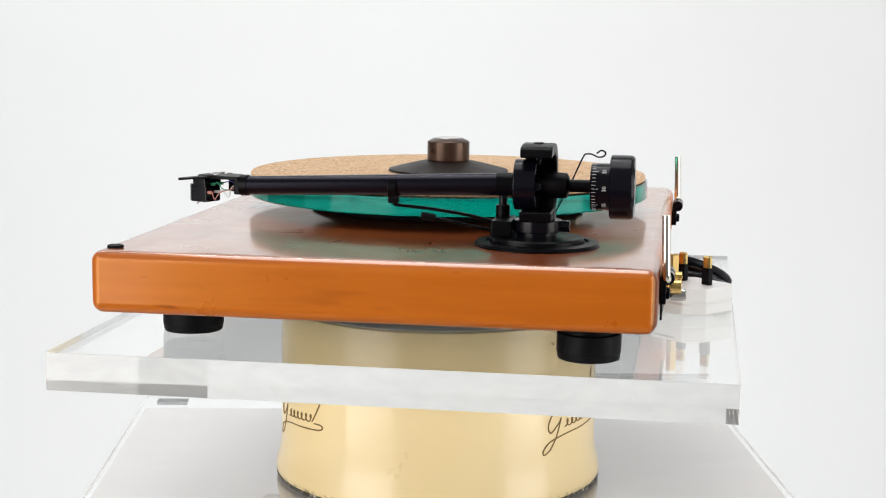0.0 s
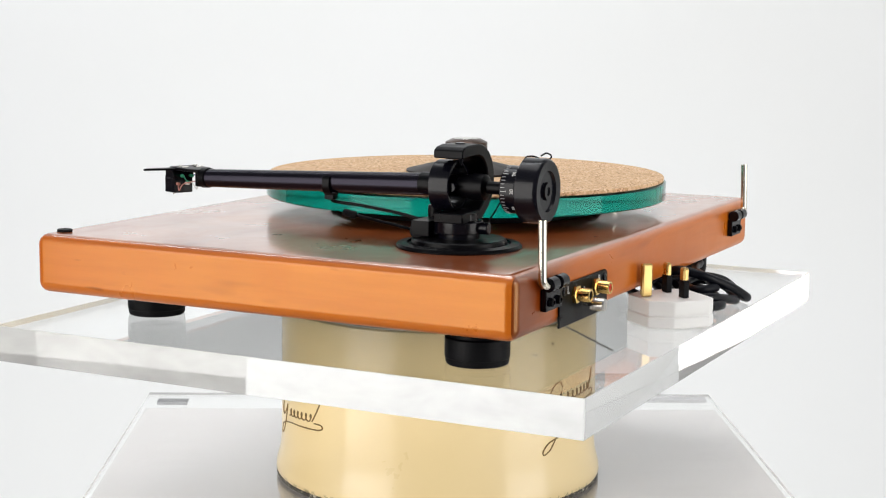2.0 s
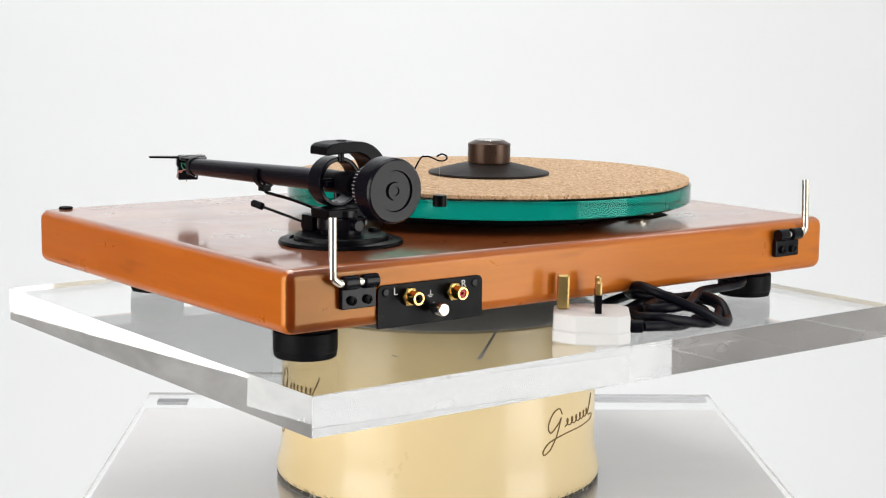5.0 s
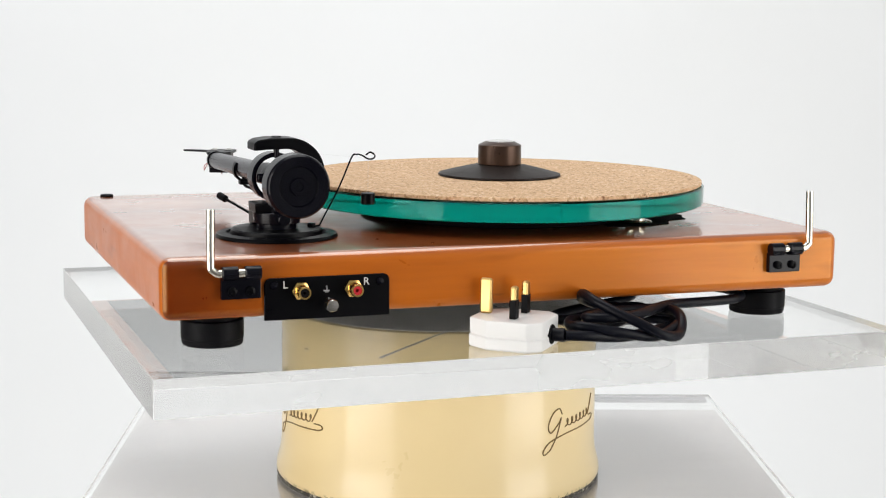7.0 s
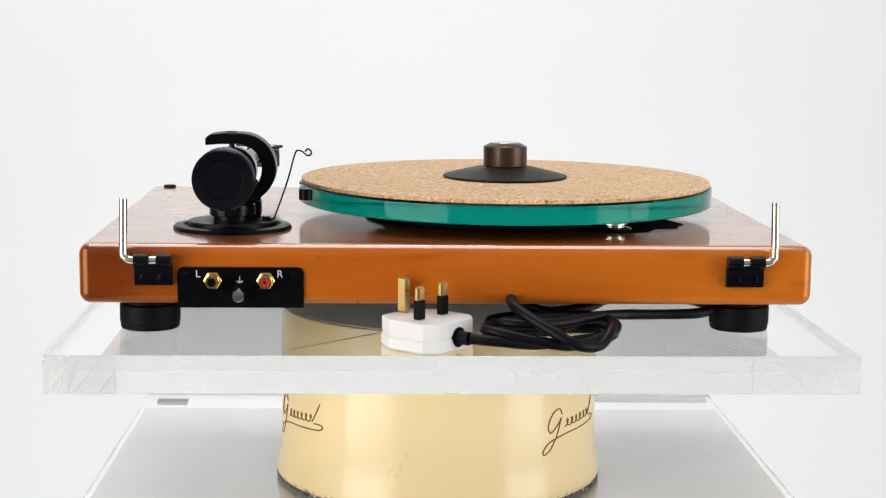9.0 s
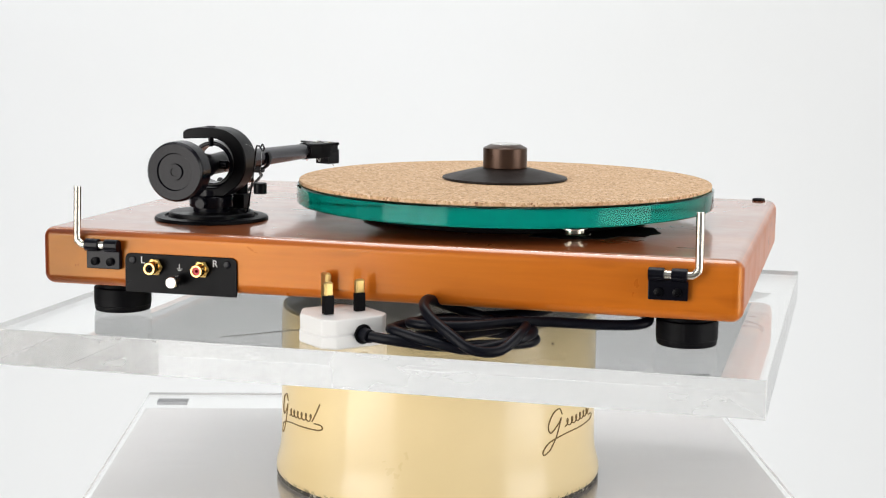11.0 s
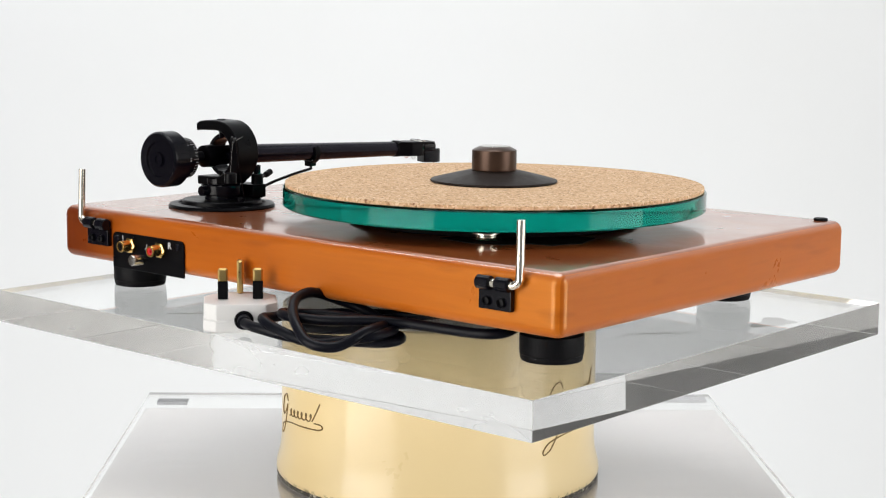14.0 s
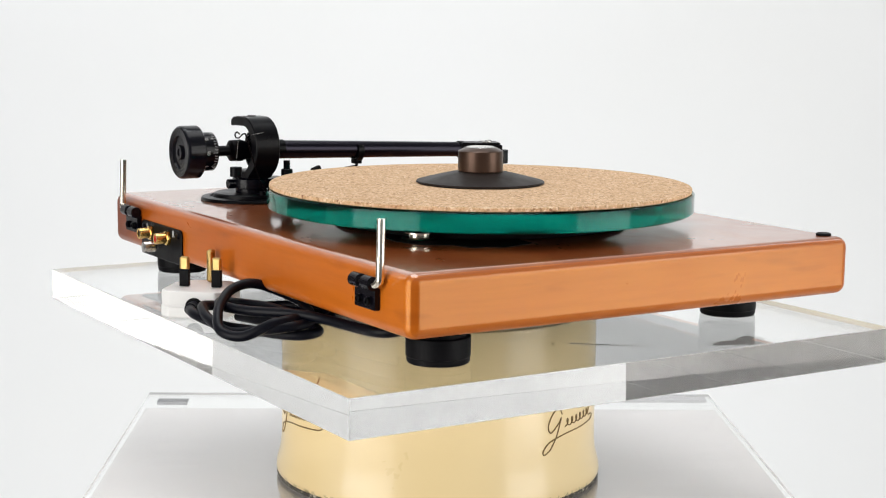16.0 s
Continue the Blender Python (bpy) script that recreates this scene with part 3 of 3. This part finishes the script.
    for x in (-0.0055, 0.0055):
        part("cartridge_screw", turned(join(cyl(0.0017, 0.0985, 0.0999, x, 0.0225, 0.0003, 16), box(x - 0.0026, x + 0.0026, 0.0165, 0.0198, 0.0985, 0.0994, 0.0003))), NICKEL, shell, "silver cartridge screw")
    H = H @ Matrix.Translation((-0.0030, 0.0050, 0))
    cart = part("cartridge", turned(join(box(-0.0082, 0.0082, 0.0185, 0.0290, 0.0905, 0.0966, 0.0008),
                                         prism([(-0.0072, 0.0185), (0.0072, 0.0185), (0.0072, 0.0310), (0.0045, 0.0345), (-0.0045, 0.0345), (-0.0072, 0.0310)], 0.0808, 0.0922, 0.0007))), GLOSS_BLACK, root, "black phono cartridge")
    part("stylus", turned(rod((0, 0.029, 0.0812), (0, 0.0325, 0.0785), 0.0004, 8, None, 0.0001)), NICKEL, cart)
    for k, colour in enumerate(("red", "green", "white", "blue")):
        x = -0.0050 + 0.0033 * k
        z = 0.0925 if k % 2 else 0.0872
        out = -0.0022 if k < 2 else 0.0018
        part("lead", turned(sweep(smooth_path([(x, 0.0180, z), (x + out, 0.0135, z + 0.0008), (x + 1.8 * out, 0.0095, z - 0.0035 + 0.0050 * (k % 2)), (x + out, 0.0055, 0.0885 + 0.0012 * k), (0.003, -0.0030, 0.0915)], 6), 0.00036, 6)), WIRES[colour], cart, colour + " cartridge lead")
        part("lead_clip", turned(rod((x, 0.0190, z), (x + 0.3 * out, 0.0148, z), 0.0010, 10, None, 0.0002)), WIRES["red" if k == 0 else "white" if k == 2 else "green"], cart)
    # counterweight
    part("counterweight_rod", rod((px, py - 0.010, AX), (px, -0.130, AX), 0.0040, 24), BLACK, root)
    cw = part("counterweight", lathe([(0, -0.1432), (0.0026, -0.1432), (0.0028, -0.1440), (0.0052, -0.1440), (0.0056, -0.1424), (0.0120, -0.1424), (0.0126, -0.1438), (0.0185, -0.1442), (0.0197, -0.1430), (0.0200, -0.1415), (0.0200, -0.1300), (0.0192, -0.1292), (0, -0.1292)], 72, "y", (px - 0.0008, 0, AX)), GLOSS_BLACK, root, "round black counterweight")
    DR = 0.0146
    dial = part("dial", lathe([(0, -0.1296), (DR, -0.1296), (DR, -0.1180), (DR - 0.0008, -0.1172), (0.0045, -0.1172), (0, -0.1172)], 64, "y", (px - 0.0005, 0, AX)), GLOSS_BLACK, root, "tracking force dial with white numbers")
    for k in range(40):
        n = 0.0040 if k % 5 == 0 else 0.0024
        m = Matrix.Translation((px - 0.0005, 0, AX)) @ Matrix.Rotation(radians(9 * k), 4, "Y")
        bm = box(-0.00011, 0.00011, -0.1184 - n, -0.1184, DR - 0.0001, DR + 0.00008, 0)
        bmesh.ops.transform(bm, matrix=m, verts=bm.verts)
        part("tick", bm, WHITE_PRINT, dial)
    for k, text in enumerate(("30", "25", "20", "15", "10", "5", "0", "35")):
        m = Matrix.Translation((px - 0.0005, -0.1260, AX)) @ Matrix.Rotation(radians(-90 + 45 * k), 4, "Y") @ Matrix.Translation((0, 0, DR + 0.0001))
        letters("number", text, 0.0034, m, WHITE_PRINT, dial)
    # bias wire, thread and weight
    part("bias_wire", sweep(smooth_path([(-0.1215, -0.0862, 0.0668), (-0.1172, -0.0872, 0.0668), (-0.1155, -0.0885, 0.0700), (-0.1072, -0.1000, 0.0930), (-0.1015, -0.1085, 0.1125), (-0.0990, -0.1110, 0.1148), (-0.0965, -0.1140, 0.1145), (-0.0935, -0.1180, 0.1125), (-0.0910, -0.1215, 0.1130), (-0.0905, -0.1225, 0.1152), (-0.0925, -0.1200, 0.1168), (-0.0945, -0.1170, 0.1150)], 6), 0.00055, 8), BLACK, root, "bent thin black wire hook")
    part("bias_screw", cyl(0.0027, 0.0655, 0.0685, -0.1217, -0.0860, 0.0004, 20), BLACK, root)
    part("thread", join(rod((-0.128, -0.074, 0.114), (-0.0935, -0.1185, 0.1128), 0.00006, 5, None, 0.00002), rod((-0.0935, -0.1185, 0.1128), (-0.0941, -0.1203, 0.0905), 0.00006, 5, None, 0.00002)), WIRES["white"], root, "fine thread")
    part("bias_weight", lathe([(0, 0.0838), (0.0042, 0.0838), (0.0044, 0.0841), (0.0044, 0.0907), (0.0041, 0.0910), (0, 0.0912)], 28, at=(-0.0941, -0.1203, 0)), BLACK, root, "small hanging black weight")
    # cueing lift and arm rest
    lift = part("lift_body", join(box(-0.1565, -0.1265, -0.0690, -0.0560, 0.0665, 0.0765, 0.001), cyl(0.0045, 0.066, 0.0840, -0.1315, -0.0605)), BLACK, root, "black cueing lift")
    part("lift_piston", cyl(0.0026, 0.0835, 0.0905, -0.1315, -0.0605, 0.0003, 20), GLOSS_BLACK, lift)
    part("rest_rod", sweep(smooth_path([(-0.1330, -0.0600, 0.0715), (-0.1345, -0.0400, 0.0765), (-0.1380, -0.0150, 0.0805), (-0.1415, 0.0040, 0.0826), (-0.1440, 0.0080, 0.0840), (-0.1450, 0.0085, 0.0900)], 6), 0.0011, 10), BLACK, root, "black arm rest rod")
    part("rest_clip", join(arc_block(-0.1441, 0.0950, 0.0068, 0.0085, 140, 400, 0.0055, 0.0108, 24, 0.0003), box(-0.1480, -0.1415, 0.0048, 0.0115, 0.0845, 0.0885, 0.0006)), BLACK, root, "black arm rest clip")
    lever = part("cue_lever", rod((-0.1500, -0.0590, 0.0690), (-0.1650, -0.0195, 0.0785), 0.0009, 12), BLACK, root)
    part("lever_grip", rod((-0.1640, -0.0220, 0.0779), (-0.1672, -0.0135, 0.0800), 0.0024, 18, None, 0.0008), RUBBER, lever, "rubber lever grip")
    part("lever_pivot", lathe([(0, -0.003), (0.0048, -0.003), (0.0052, 0), (0.0048, 0.003), (0, 0.003)], 24, "x", (-0.1530, -0.0600, 0.0700)), BLACK, lever)


def hinge(x, root, flip):
    h = part("hinge", join(box(x - 0.0120, x + 0.0120, -0.1665, -0.1626, 0.0350, 0.0480, 0.0006),
                           rod((x - 0.0118, -0.1672, 0.0508), (x - 0.0021, -0.1672, 0.0508), 0.0042, 24),
                           rod((x + 0.0021, -0.1672, 0.0508), (x + 0.0118, -0.1672, 0.0508), 0.0042, 24)), GLOSS_BLACK, root, "black metal lid hinge")
    for dx in (-0.0055, 0.0055):
        part("hinge_screw", lathe([(0, -0.1682), (0.0012, -0.1680), (0.0013, -0.1688), (0.0026, -0.1684), (0.0028, -0.1664), (0, -0.1664)], 20, "y", (x + dx, 0, 0.0400)), BLACK, h)
    part("hinge_pin", rod((x - 0.0024, -0.1672, 0.0508), (x + 0.0024, -0.1672, 0.0508), 0.0026, 20), CHROME, h, "bright steel hinge pin")
    s = -1 if flip else 1
    part("lid_rod", sweep(smooth_path([(x + s * 0.002, -0.1672, 0.0508), (x + s * 0.012, -0.1672, 0.0508), (x + s * 0.0150, -0.1670, 0.0512), (x + s * 0.0176, -0.1666, 0.0535), (x + s * 0.0182, -0.1664, 0.0570), (x + s * 0.0178, -0.1655, 0.0890)], 6), 0.0025, 16), CHROME, h, "bent polished steel lid rod")


def rear_fittings(root):
    hinge(-0.1868, root, True)
    hinge(0.1845, root, False)
    # socket panel
    x0, x1, z0, z1 = -0.1722, -0.0936, 0.0205, 0.0462
    r = 0.004
    outline = [(x0, z0), (x1, z0)]
    for cx, a in ((x1 - r, 0), (x0 + r, 90)):
        outline += [(cx + r * math.cos(radians(a + 15 * k)), z1 - r + r * math.sin(radians(a + 15 * k))) for k in range(7)]
    bm = prism(outline, 0, 0.0014, 0.0003, 1)
    bmesh.ops.transform(bm, matrix=Matrix.Translation((0, -0.1626, 0)) @ Matrix.Rotation(radians(90), 4, "X"), verts=bm.verts)
    panel = part("socket_panel", bm, BLACK, root, "black metal socket panel")
    for x, core in ((-0.1500, RUBBER), (-0.1172, RED)):
        s = part("phono_socket", join(lathe([(0, -0.1645), (0.0058, -0.1645), (0.0058, -0.1668), (0.0048, -0.1674), (0.0042, -0.1676), (0, -0.1676)], 6, "y", (x, 0, 0.0382)),
                                      lathe([(0.0026, -0.1640), (0.0041, -0.1640), (0.0041, -0.1745), (0.0038, -0.1750), (0.0028, -0.1750), (0.0026, -0.1745), (0.0026, -0.1640)], 28, "y", (x, 0, 0.0382))), GOLD, panel, "gold-plated phono socket")
        part("socket_core", lathe([(0.0011, -0.1640), (0.00262, -0.1640), (0.00262, -0.1742), (0.0011, -0.1742), (0.0010, -0.1680), (0, -0.1680)], 24, "y", (x, 0, 0.0382)), core, s)
    part("earth_terminal", lathe([(0, -0.1640), (0.0018, -0.1640), (0.0018, -0.1680), (0.0036, -0.1685), (0.0040, -0.1692), (0.0040, -0.1770), (0.0034, -0.1780), (0, -0.1782)], 24, "y", (-0.1335, 0, 0.0303)), NICKEL, panel, "knurled grey earth terminal")
    for x in (-0.1665, -0.1000):
        part("panel_screw", lathe([(0, -0.1654), (0.0022, -0.1650), (0.0026, -0.1640), (0, -0.1640)], 20, "y", (x, 0, 0.0418)), GLOSS_BLACK, panel)
    face = Matrix.Rotation(radians(90), 4, "X")
    for x, text in ((-0.1594, "L"), (-0.1085, "R")):
        letters("letter", text, 0.0066, Matrix.Translation((x, -0.16418, 0.0418)) @ face, WHITE_PRINT, panel)
    part("earth_sign", join(box(-0.1337, -0.1333, -0.1642, -0.1640, 0.0377, 0.0405, 0), box(-0.1355, -0.1315, -0.1642, -0.1640, 0.0372, 0.0376, 0), box(-0.1347, -0.1323, -0.1642, -0.1640, 0.0363, 0.0367, 0)), WHITE_PRINT, panel)


def plug_and_cable(root):
    # three-pin plug lying on its back, pins up
    m = pose(-0.0145, -0.1830, 0, 0, 0, 48.5)      # local +y points from the pair of pins to the earth pin
    outline = [(-0.0165, -0.0205), (0.0165, -0.0205), (0.0240, -0.0130), (0.0240, 0.0140), (0.0145, 0.0285), (-0.0145, 0.0285), (-0.0240, 0.0140), (-0.0240, -0.0130)]
    lower = prism(outline, 0.0003, 0.0084, 0.0010, 1)
    upper = prism([(x * 0.985, y * 0.985) for x, y in outline], 0.0088, 0.0188, 0.0014)
    seam = prism([(x * 0.96, y * 0.96) for x, y in outline], 0.008, 0.010)
    bm = join(lower, upper, seam)
    bmesh.ops.transform(bm, matrix=m, verts=bm.verts)
    plug = part("power_plug", bm, PLUG, root, "white three-pin mains plug lying pins up", 25)

    def pin(name, x, y, w, d, z1, sleeve):
        bm = box(x - w / 2, x + w / 2, y - d / 2, y + d / 2, 0.0190 if not sleeve else 0.0300, z1, 0.0011, 1)
        bmesh.ops.transform(bm, matrix=m, verts=bm.verts)
        p = part(name, bm, BRASS, plug, "brass plug pin")
        if sleeve:
            bm = box(x - w / 2 - 0.0001, x + w / 2 + 0.0001, y - d / 2 - 0.0001, y + d / 2 + 0.0001, 0.0190, 0.0306, 0.0004)
            bmesh.ops.transform(bm, matrix=m, verts=bm.verts)
            part("pin_sleeve", bm, RUBBER, plug, "black pin sleeve")

    pin("earth_pin", 0, 0.0222, 0.0042, 0.0078, 0.0412, False)
    pin("live_pin", 0.0113, 0, 0.0064, 0.0040, 0.0392, True)
    pin("neutral_pin", -0.0113, 0, 0.0064, 0.0040, 0.0392, True)
    g = m @ Vector((0.002, -0.0195, 0.0085))
    g2 = m @ Vector((0.002, -0.0290, 0.0085))
    # a solid black disc gives the shade inside the cord opening
    hole = rod(m @ Vector((0.002, -0.0212, 0.0085)), m @ Vector((0.002, -0.0150, 0.0085)), 0.0062, 24)
    part("cord_disc", hole, RUBBER, plug, "black disc in place of the shaded cord opening")
    part("cord_grip", rod(g, g2, 0.0042, 20), FLEX, plug)
    R = 0.0033
    coil = [g2, (0.0240, -0.2030, 0.0075), (0.050, -0.1960, 0.0042), (0.080, -0.1820, 0.0042), (0.0990, -0.1690, 0.0040), (0.1025, -0.1580, 0.0045), (0.094, -0.1500, 0.0050),
            (0.070, -0.1530, 0.0060), (0.044, -0.1600, 0.0090), (0.026, -0.1720, 0.0120), (0.0185, -0.1860, 0.0115), (0.0230, -0.1980, 0.0125),
            (0.045, -0.2030, 0.0085), (0.072, -0.2000, 0.0042), (0.095, -0.1860, 0.0085), (0.1030, -0.1700, 0.0108), (0.096, -0.1560, 0.0115), (0.072, -0.1450, 0.0130),
            (0.054, -0.1430, 0.0165), (0.041, -0.1530, 0.0225), (0.0360, -0.1680, 0.0275), (0.0370, -0.1820, 0.0255), (0.045, -0.1930, 0.0205),
            (0.058, -0.2025, 0.0140), (0.074, -0.2075, 0.0060), (0.089, -0.1990, 0.0045), (0.0980, -0.1830, 0.0125), (0.0970, -0.1660, 0.0145), (0.078, -0.1630, 0.0145),
            (0.054, -0.1680, 0.0150), (0.035, -0.1780, 0.0150), (0.0300, -0.1880, 0.0160), (0.044, -0.1930, 0.0160), (0.066, -0.1850, 0.0155), (0.090, -0.1690, 0.0165), (0.107, -0.1580, 0.0158),
            (0.122, -0.1530, 0.0150), (0.142, -0.1480, 0.0142), (0.160, -0.1450, 0.0145), (0.169, -0.1370, 0.0155), (0.166, -0.1210, 0.0170), (0.150, -0.1000, 0.0180)]
    under = [(0.030, -0.176, 0.0055), (0.055, -0.168, 0.0060), (0.080, -0.152, 0.0090), (0.092, -0.142, 0.0110), (0.080, -0.136, 0.0110), (0.050, -0.150, 0.0100), (0.028, -0.158, 0.0090), (0.026, -0.142, 0.0090), (0.050, -0.128, 0.0100), (0.090, -0.118, 0.0130), (0.110, -0.100, 0.0175)]
    for q in (coil, under):
        part("cable", sweep(smooth_path(q, 8), R, 12), FLEX, plug, "black coiled mains cable")


def cork_mat():
    c = (0.0455, 0.003, 0.0838)
    root = part("cork_mat", lathe([(0, 0.0842), (0.1468, 0.0842), (0.1473, 0.0846), (0.1473, 0.0866), (0.1468, 0.0870), (0, 0.0870)], 160), CORK)
    for v in root.data.vertices:
        v.co.z -= 0.0838
    root.location = c
    return tagged(root, "round tan cork mat on the glass platter", "mat")


def record_clamp():
    c = (0.0455, 0.003, 0.0870)
    root = thing("record_clamp", c, "dark bronze conical record clamp on the cork mat", "clamp")
    part("cone", lathe([(0, 0.0872), (0.0440, 0.0872), (0.0450, 0.0878), (0.0446, 0.0888), (0.0400, 0.0900), (0.0300, 0.0925), (0.0200, 0.0948), (0.0160, 0.0953), (0, 0.0953)], 96, at=(c[0], c[1], 0)), CONE, root, "dark matt conical skirt")
    part("knob", lathe([(0, 0.0953), (0.0154, 0.0953), (0.0158, 0.0958), (0.0158, 0.1092), (0.0154, 0.1098), (0.0105, 0.1122), (0, 0.1122)], 64, at=(c[0], c[1], 0)), BRONZE, root, "brown anodised knob")
    part("cap", lathe([(0, 0.1122), (0.0098, 0.1122), (0.0090, 0.1127), (0, 0.1128)], 48, at=(c[0], c[1], 0)), SILVER, root, "bright silver top disc")
    return root


TURNERS = [turning_plate(), record_player(), cork_mat(), record_clamp()]


def motions():
    """Everything on the plate turns about the z axis at a steady 8.696 degrees a second."""
    for ob in TURNERS:
        base = Matrix.Translation(ob.location)
        walk(ob, [(t / 2, Matrix.Rotation(radians(80.897 - 8.69556 * t / 2), 4, "Z") @ base) for t in range(33)])


motions()
